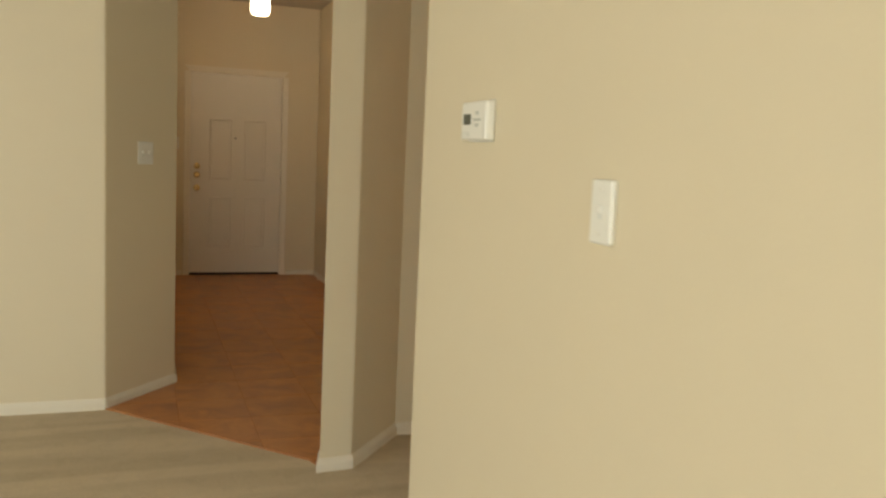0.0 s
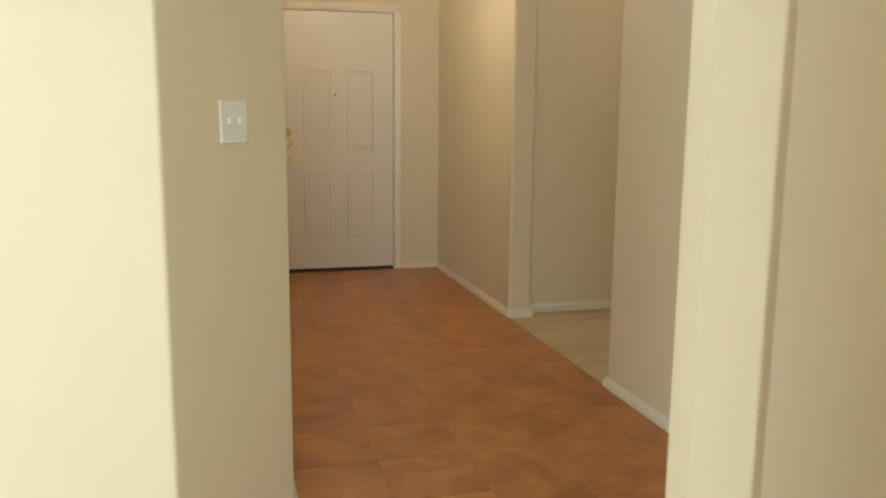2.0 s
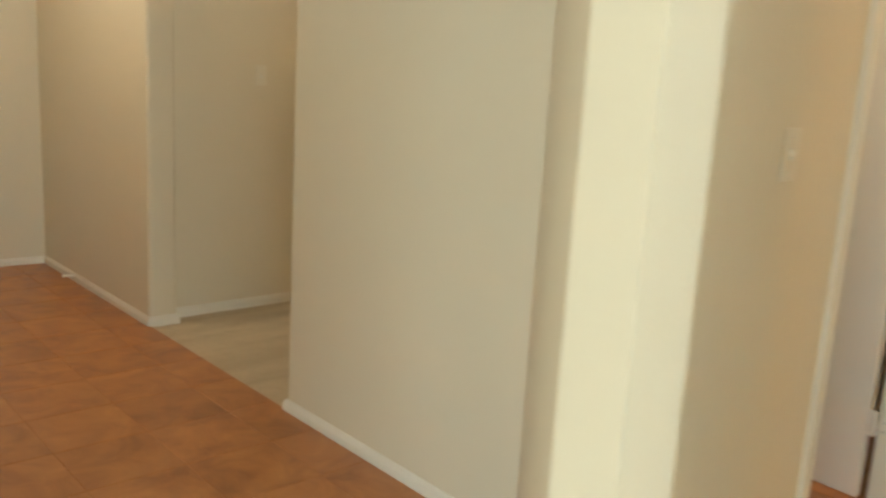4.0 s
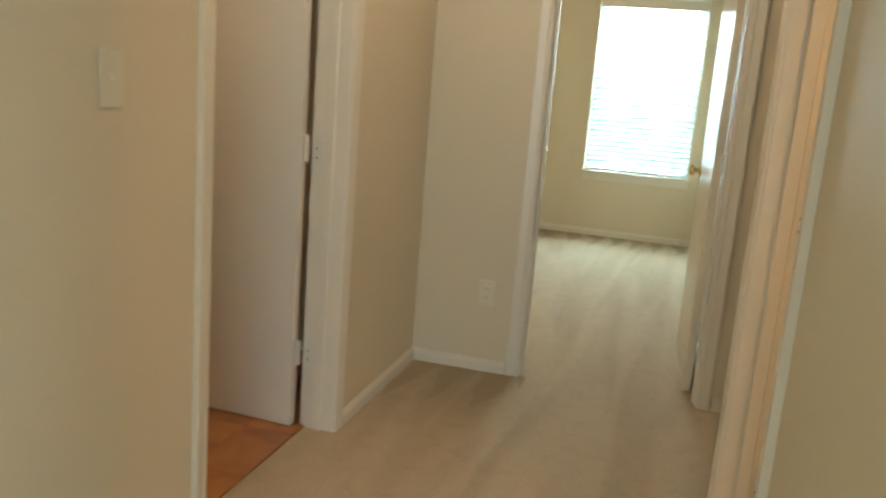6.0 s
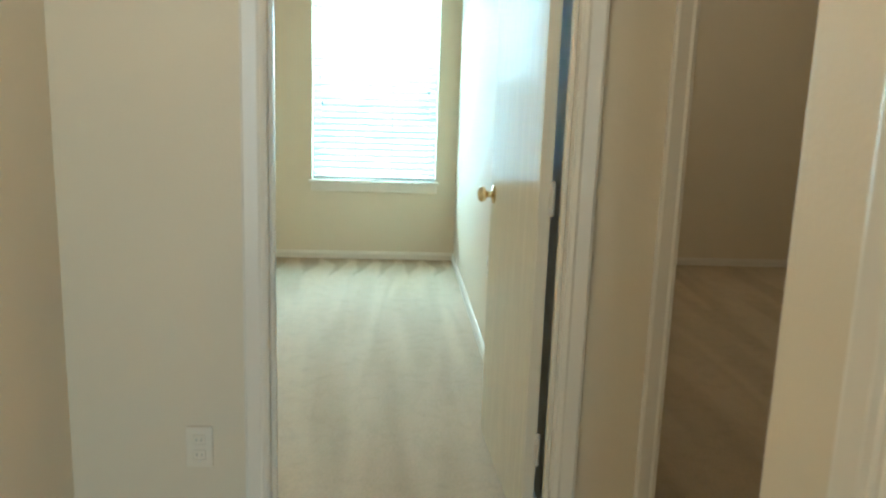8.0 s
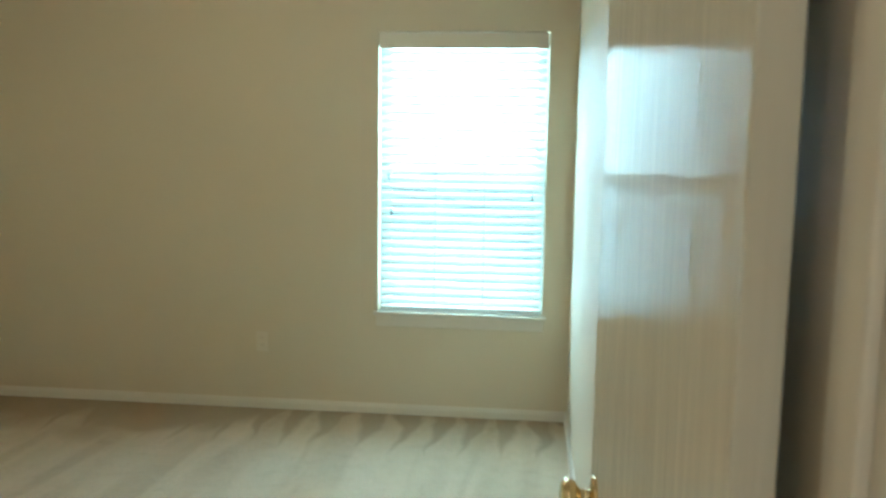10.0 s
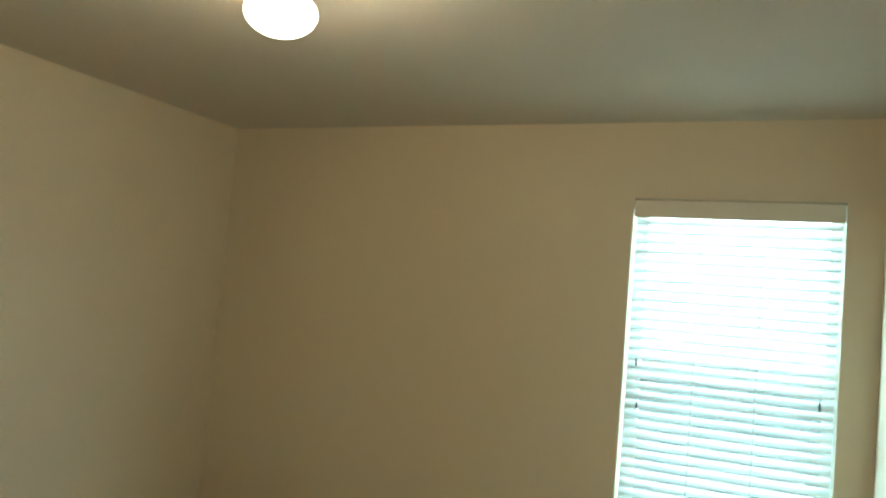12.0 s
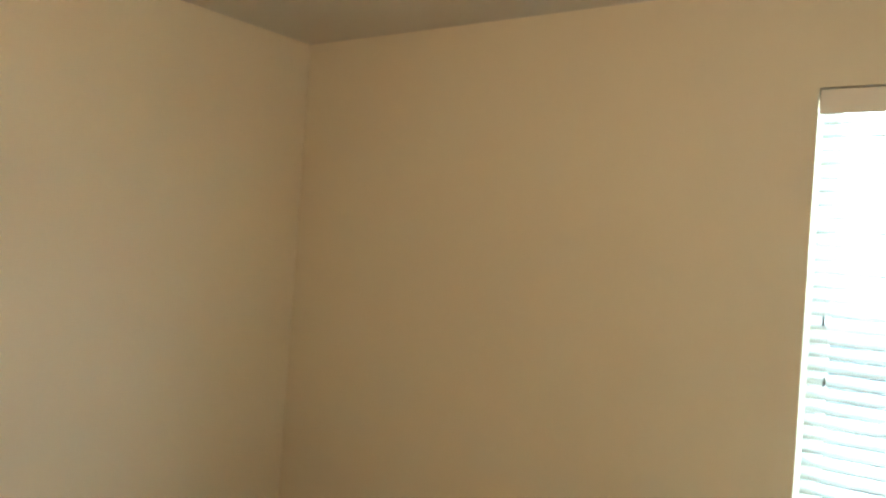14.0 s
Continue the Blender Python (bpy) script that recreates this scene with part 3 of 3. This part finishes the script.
def front_door():
    w, h = XD1 - XD0, 2.04
    e = thing("door_frame_front", (XD0, 0, 0), "cream painted frame of the front door", "door frame", kind="structure")
    t = 0.02
    part("jamb", box(-t, 0, 0.001, 0.14, 0.004, h, 0.001, 1), TRIM, e)
    part("jamb", box(w, w + t, 0.001, 0.14, 0.004, h, 0.001, 1), TRIM, e)
    part("head_jamb", box(-t, w + t, 0.001, 0.14, h, h + t, 0.001, 1), TRIM, e)
    part("threshold", box(0, w, 0.0, 0.14, 0.0, 0.014, 0.003), RUBBER, e, "dark threshold")
    part("casing", casing_leg(0, -1, 0, -1, h + 0.004), TRIM, e)
    part("casing", casing_leg(w, 1, 0, -1, h + 0.004), TRIM, e)
    part("head_casing", casing_head(w, 0, -1, h), TRIM, e)
    d = obj("door_4", box(0.003, w - 0.003, 0.012, 0.056, 0.03, h - 0.004, 0.002, 1), DOOR, None, "closed white front door with four embossed panels", "door", kind="structure")
    d.location = (XD0, 0, 0)
    part("door_sweep", box(0.005, w - 0.005, 0.006, 0.05, 0.014, 0.032, 0.002), RUBBER, d, "black rubber door sweep")
    for x0, x1 in ((0.185, 0.405), (0.525, 0.745)):
        for z0, z1 in ((0.29, 0.80), (0.975, 1.59)):
            bm = bmesh.new()
            prof = [(0.0, 0.012), (0.010, 0.004), (0.020, 0.011), (0.036, 0.007)]
            rings = []
            for a, y in prof:
                rings.append([bm.verts.new(p) for p in ((x0 + a, y, z0 + a), (x1 - a, y, z0 + a), (x1 - a, y, z1 - a), (x0 + a, y, z1 - a))])
            for r0, r1 in zip(rings, rings[1:]):
                for i in range(4):
                    j = (i + 1) % 4
                    bm.faces.new((r0[i], r0[j], r1[j], r1[i]))
            bm.faces.new(rings[-1])
            bm.faces.new([bm.verts.new(p) for p in ((x0, 0.0125, z0), (x0, 0.0125, z1), (x1, 0.0125, z1), (x1, 0.0125, z0))])
            part("panel", bm, DOOR, d)
    part("door_knob", add_lathe(bmesh.new(), KNOB, pose(0.066, 0.012, 0.895, 90, 0, 0)), BRASS, d, "polished brass door knob", smooth=True)
    for z in (1.025, 1.115):
        b = part("deadbolt", add_lathe(bmesh.new(), BOLT, pose(0.066, 0.012, z, 90, 0, 0)), BRASS, d, "polished brass deadbolt", smooth=True)
        part("thumb_turn", box(0.061, 0.071, -0.021, -0.006, z - 0.016, z + 0.016, 0.002), BRASS, b)
    part("peephole", add_lathe(bmesh.new(), [(0.008, 0.0), (0.008, 0.003), (0.005, 0.004)], pose(0.44, 0.012, 1.405, 90, 0, 0), 14), DARK, d, "small dark peephole")


front_door()
ds = obj("door_stop", add_lathe(bmesh.new(), [(0.010, 0.0), (0.010, 0.004), (0.005, 0.006), (0.005, 0.062), (0.009, 0.064), (0.009, 0.074)], None, 12), PAINTED_METAL, None, "small metal door stop on the baseboard", "door stop")
ds.matrix_world = pose(-0.013, -0.62, 0.05, 0, -90, 0)

# ---- windows and blinds ----


def window(name, y0, y1, clear):
    w, h = y1 - y0, WZ1 - WZ0
    e = thing(name, (XW, y0, WZ0), "white vinyl single-hung window with a bright view", "window", kind="structure")
    # local: x into the wall, y along it, z up
    f = 0.035
    bm = bmesh.new()
    for b in ((0.085, 0.135, 0, f, 0, h), (0.085, 0.135, w - f, w, 0, h), (0.085, 0.135, f, w - f, 0, f), (0.085, 0.135, f, w - f, h - f, h)):
        add_box(bm, *b)
    part("window_frame", bm, VINYL, e)
    mid = 0.715
    part("meeting_rail", box(0.088, 0.128, f, w - f, mid - 0.022, mid + 0.022, 0.003), VINYL, e)
    for a in (f, w - f - 0.022):
        part("sash_stile", box(0.095, 0.118, a, a + 0.022, f, h - f, 0.002), VINYL, e)
    for z0, z1 in ((f, mid - 0.022), (mid + 0.022, h - f)):
        p = part("pane", box(0.106, 0.110, f + 0.022, w - f - 0.022, z0, z1), GLASS, e)
        p.visible_shadow = False
    part("insect_screen", box(0.124, 0.1255, f, w - f, f, mid), GAUZE, e, "grey insect screen")
    part("window_sill", box(-0.028, 0.085, -0.022, w + 0.022, -0.018, 0.004, 0.004), TRIM, e, "cream painted window sill")
    part("apron", box(-0.014, -0.001, -0.008, w + 0.008, -0.078, -0.018, 0.004), TRIM, e)
    return e


def blind(name, y0, y1, label):
    w, h = y1 - y0, WZ1 - WZ0
    e = thing(name, (XW, y0, WZ0), label, "blind")
    part("valance", box(-0.006, 0.006, 0.006, w - 0.006, h - 0.088, h - 0.008, 0.003), ALMOND, e, "cream valance board")
    part("headrail", box(0.010, 0.062, 0.010, w - 0.010, h - 0.060, h - 0.006, 0.002), SLAT, e)
    part("bottom_rail", box(0.008, 0.056, 0.012, w - 0.012, 0.010, 0.034, 0.005), SLAT, e)
    top, low, n = h - 0.105, 0.062, 31
    me = None
    for i in range(n):
        z = low + (top - low) * i / (n - 1)
        if me is None:
            bm = bmesh.new()
            half, th = 0.025, 0.0016
            ca, sa = math.cos(radians(38)), math.sin(radians(38))
            rows = []
            for k in range(5):
                a = -half + 2 * half * k / 4
                b = 0.003 * (1 - (a / half) ** 2)
                rows.append([(a, b + th), (a, b)])
            outline = [r[0] for r in rows] + [r[1] for r in rows[::-1]]
            pts = [(0.034 + a * ca - b * sa, a * sa + b * ca) for a, b in outline]
            v0 = [bm.verts.new((x, 0.013, z_)) for x, z_ in pts]
            v1 = [bm.verts.new((x, w - 0.013, z_)) for x, z_ in pts]
            m = len(pts)
            for q in range(m):
                r = (q + 1) % m
                bm.faces.new((v0[q], v0[r], v1[r], v1[q]))
            bm.faces.new(v0)
            bm.faces.new(v1[::-1])
            s = part("slat", bm, SLAT_BLADE, e)
            me = s.data
        else:
            s = new("slat", me)
            s.parent = e
        s.location.z = z
        if i % 3 == 1:
            s.rotation_euler.x = radians(random.uniform(-0.12, 0.12))
    for y in (0.36 * w, 0.655 * w):
        for x in (0.009, 0.060):
            part("ladder_cord", add_lathe(bmesh.new(), [(0.002, 0.02), (0.002, h - 0.02)], pose(x, y, 0), 6), CORD, e)
    for y, z0 in ((0.936 * w, 0.745), (0.92 * w, 0.55), (0.075 * w, 0.640)):
        c = part("pull_cord", add_lathe(bmesh.new(), [(0.0011, z0), (0.0011, h - 0.06)], pose(0.002, y, 0), 6), CORD, e)
        part("tassel", add_lathe(bmesh.new(), [(0.0015, z0 + 0.02), (0.004, z0 + 0.005), (0.0045, z0 - 0.012), (0.002, z0 - 0.016)], pose(0.002, y, 0), 10), DARK, c, "small dark cord tassel")
    return e


window("window_1", WY0, WY1, True)
blind("window_blind", WY0, WY1, "white two-inch slat blind half tilted in the bedroom window")
for name, m in (("window_2", pose(-5.3, -11.6, 0.4)), ("window_3", pose(-6.2, -9.0, 0.1, 0, 0, 90))):
    tall = 2.0 if name == "window_2" else 2.2
    wide = 3.4 if name == "window_2" else 3.6
    lw = thing(name, (0, 0, 0), "wide living room window with a white frame", "window", kind="structure")
    lw.matrix_world = m
    vs = -1 if name == "window_2" else 1
    for k in range(4):
        a = (wide - 0.04) * k / 3
        part("mullion", box(a, a + 0.04, *sorted((vs * 0.09, vs * 0.04)), 0, tall, 0.003), VINYL, lw)
    for z in (0.0, tall - 0.04):
        part("rail", box(0.04, wide - 0.04, *sorted((vs * 0.088, vs * 0.042)), z, z + 0.04, 0.003), VINYL, lw)

# outdoors
obj("ground", add_box(bmesh.new(), -400, 400, -400, 400, -0.6, -0.5), ASPHALT, None, "sunlit outdoor ground", "ground", kind="structure")

obj("backdrop", add_box(bmesh.new(), 60, 60.2, -80, 70, -0.5, 40), DISTANCE, None, "bright hazy daylight beyond the bedroom windows", "backdrop", kind="structure")

# ---- switches, outlets, thermostat ----


def plate(name, m, gangs, kind_, label, category, mat=PLASTIC, deep=0.006):
    """A wall plate in its local xz plane, facing -y."""
    w, h = 0.070 + 0.046 * (gangs - 1), 0.115
    e = obj(name, box(-w / 2, w / 2, -deep, 0, -h / 2, h / 2, min(0.004, deep * 0.6)), mat, None, label, category, "wall plates")
    e.matrix_world = m
    for g in range(gangs):
        x = (g - (gangs - 1) / 2) * 0.046
        if kind_ == "switch":
            part("toggle", box(x - 0.005, x + 0.005, -deep - 0.008, -deep + 0.002, -0.003, 0.011, 0.002), mat, e)
            part("toggle_slot", box(x - 0.0065, x + 0.0065, -deep - 0.0008, -deep + 0.001, -0.013, 0.013, 0.0003, 1), CORD, e)
        else:
            for z in (-0.021, 0.021):
                s = part("socket", box(x - 0.017, x + 0.017, -deep - 0.002, -deep + 0.001, z - 0.014, z + 0.014, 0.003), mat, e)
                for dx in (-0.006, 0.006):
                    part("slot", box(x + dx - 0.001, x + dx + 0.001, -deep - 0.0026, -deep - 0.001, z - 0.004, z + 0.005), SLOT, s)
        for z in (-h / 2 + 0.018, h / 2 - 0.018):
            part("screw", add_lathe(bmesh.new(), [(0.003, 0), (0.0026, 0.0012)], pose(x, -deep, z, 90, 0, 0), 8), PAINTED_METAL, e)
    return e


plate("light_switch", pose(-1.705, -4.180, 1.262, 0, 0, 50.8), 2, "switch", "double white light switch on the angled wall", "light switch")
plate("light_switch", pose(-1.415, 0, 1.335), 1, "switch", "white light switch beside the front door", "light switch")
plate("light_switch", pose(0.045, YH, 1.245), 1, "switch", "cream light switch in the hall", "light switch", PLATE)
plate("light_switch", pose(XT, -7.392, 1.225, 0, 0, -90), 1, "switch", "white light switch below the thermostat", "light switch", PLASTIC, 0.013)
plate("light_switch", pose(0.70, -1.64, 1.345), 1, "switch", "cream light switch in the side room", "light switch", PLATE)
plate("outlet", pose(XE, -5.385, 0.365, 0, 0, -90), 1, "outlet", "cream outlet low on the hall wall", "outlet", PLATE)
plate("outlet", pose(XW, -4.65, 0.385, 0, 0, -90), 1, "outlet", "cream outlet low on the window wall", "outlet", PLATE)
plate("outlet", pose(3.93, AY0, 0.45, 0, 0, 180), 1, "outlet", "white outlet on the bedroom side wall", "outlet")


def thermostat():
    e = obj("thermostat", box(-0.080, 0.080, -0.026, 0, -0.047, 0.047, 0.007, 3), PLASTIC, None, "white plastic thermostat with a small grey display", "thermostat")
    e.matrix_world = pose(XT, -6.795, 1.400, 0, 0, -90)
    part("display", box(-0.062, -0.014, -0.0268, -0.025, -0.009, 0.017), SCREEN_LCD, e, "dark grey display")
    part("label_bar", box(0.000, 0.050, -0.0266, -0.0255, -0.001, 0.005), BUTTON, e, "pale grey lettering strip")
    for x, z in ((0.026, 0.018), (0.026, -0.011)):
        part("button", box(x - 0.009, x + 0.009, -0.0285, -0.025, z - 0.004, z + 0.004, 0.0015), BUTTON, e, "pale grey button")
    for x in (-0.062, -0.030):
        for z in (-0.028, -0.033, -0.038):
            part("vent_slot", box(x - 0.010, x + 0.010, -0.0264, -0.0255, z - 0.0009, z + 0.0009), BUTTON, e)
    part("base", box(-0.076, 0.076, -0.004, 0.0, -0.050, 0.050, 0.002), PLASTIC, e)


thermostat()

# ---- ceiling lamps ----


def dome(name, at, r, label):
    e = thing(name, at, label, "ceiling lamp", "ceiling lamps")
    part("canopy", add_lathe(bmesh.new(), [(0.070, 0.0), (0.070, -0.014), (0.052, -0.030), (0.044, -0.060), (0.046, -0.092), (0.064, -0.100), (0.064, -0.114), (0.050, -0.116)]), BRASS, e, "brass fitter", smooth=True)
    prof = [(0.056, -0.104)] + [(r * math.cos(radians(a)), -0.168 - (0.058 if a < 0 else 0.072) * math.sin(radians(a))) for a in range(-50, 91, 10)]
    prof[-1] = (0.004, prof[-1][1])
    g = part("globe", add_lathe(bmesh.new(), prof, None, 36), GLOBE_WARM, e, "glowing opal glass globe", smooth=True)
    g.visible_shadow = False
    return e


dome("ceiling_lamp", (4.13, -4.70, CEIL_H + 0.018), 0.105, "lit opal dome ceiling lamp in the bedroom")
dome("ceiling_lamp", (1.25, -5.70, CEIL_H), 0.110, "lit opal dome ceiling lamp in the hall")
# bath and closet fixtures are unseen, added to hold the assumed bulbs
dome("ceiling_lamp", (0.55, -4.35, CEIL_H), 0.110, "lit opal dome ceiling lamp, unseen, added in the bathroom")
dome("ceiling_lamp", (0.02, -7.25, CEIL_H), 0.110, "lit opal dome ceiling lamp, unseen, added in the closet")
# fixture out of view, added for the second bedroom's bulb
dome("ceiling_lamp", (4.3, -8.0, CEIL_H), 0.105, "lit opal dome ceiling lamp, unseen, added in the second bedroom")
dome("ceiling_lamp", (1.3, -2.4, CEIL_L), 0.110, "lit opal dome ceiling lamp in the side room")
fl = thing("pendant_lamp", (-0.81, -1.55, CEIL_L), "lit opal jar pendant in the foyer", "ceiling lamp", "ceiling lamps")
part("canopy", add_lathe(bmesh.new(), [(0.065, 0.0), (0.065, -0.014), (0.045, -0.03), (0.012, -0.04), (0.010, -0.10), (0.045, -0.11), (0.05, -0.135)]), BRASS, fl, "brass canopy", smooth=True)
pg = part("globe", add_lathe(bmesh.new(), [(0.05, -0.13), (0.066, -0.16), (0.078, -0.22), (0.082, -0.29), (0.078, -0.335), (0.062, -0.352), (0.03, -0.358), (0.004, -0.359)], None, 32), GLOBE_WARM, fl, "glowing opal glass jar", smooth=True)
pg.visible_shadow = False

# ---- floor tiles ----


def clip_poly(poly, a, b):
    """The part of a convex polygon to the left of the line a-b."""
    out = []
    side = lambda p: (b[0] - a[0]) * (p[1] - a[1]) - (b[1] - a[1]) * (p[0] - a[0])
    for i, p in enumerate(poly):
        q = poly[(i + 1) % len(poly)]
        sp, sq = side(p), side(q)
        if sp >= 0:
            out.append(p)
        if (sp > 0 and sq < 0) or (sp < 0 and sq > 0):
            w = sp / (sp - sq)
            out.append((p[0] + (q[0] - p[0]) * w, p[1] + (q[1] - p[1]) * w))
    return out


def tiles(parent, region, x0, x1, y0, y1, size, joint=0.003):
    """Square tiles, cut at the edges of a convex region (corners counter-clockwise)."""
    shared = {}
    ny, nx = int((y1 - y0) / size) + 2, int((x1 - x0) / size) + 2
    for i in range(nx):
        for j in range(ny):
            cx, cy = x0 + (i + 0.5) * size, y1 - (j + 0.5) * size
            hlf = (size - joint) / 2
            poly = [(cx - hlf, cy - hlf), (cx + hlf, cy - hlf), (cx + hlf, cy + hlf), (cx - hlf, cy + hlf)]
            full = list(poly)
            for k in range(len(region)):
                if poly:
                    poly = clip_poly(poly, region[k], region[(k + 1) % len(region)])
            if len(poly) < 3:
                continue
            area = abs(sum(p[0] * q[1] - q[0] * p[1] for p, q in zip(poly, poly[1:] + poly[:1]))) / 2
            if area < 0.0006:
                continue
            whole = abs(area - (2 * hlf) ** 2) < 1e-7
            if whole and "me" in shared:
                o = new("tile", shared["me"])
                o.parent = parent
            else:
                bm = bmesh.new()
                loc = [(p[0] - cx, p[1] - cy) for p in poly]
                lo = [bm.verts.new((p[0], p[1], 0.001)) for p in loc]
                s = 1 - 0.0016 / hlf
                hi0 = [bm.verts.new((p[0], p[1], 0.0072)) for p in loc]
                hi = [bm.verts.new((p[0] * s, p[1] * s, 0.008)) for p in loc]
                n = len(loc)
                bm.faces.new(hi)
                for k in range(n):
                    q = (k + 1) % n
                    bm.faces.new((lo[k], lo[q], hi0[q], hi0[k]))
                    bm.faces.new((hi0[k], hi0[q], hi[q], hi[k]))
                o = part("tile", bm, TILE, parent)
                if whole:
                    shared["me"] = o.data
            o.location = (cx, cy, 0)
            o.rotation_euler = (radians(random.uniform(-0.03, 0.03)), radians(random.uniform(-0.03, 0.03)), 0)


tiles(tile_floor, [(XF, 0.0), (XF, -4.763), (-1.010, -5.337), (0.0, -4.40), (0.0, 0.0)], XF, 0.0, -5.6, 0.0, 0.335)
tiles(tile_floor, [(XF, -3.985), (-1.883, -4.40), (XF, -4.763)], XF - 0.335 * 2, XF, -5.025, -3.35, 0.335)
tiles(bath_floor, [(0.15, -4.945), (1.98, -4.945), (1.98, -3.42), (0.15, -3.42)], 0.15, 1.98, -4.945, -3.42, 0.335)
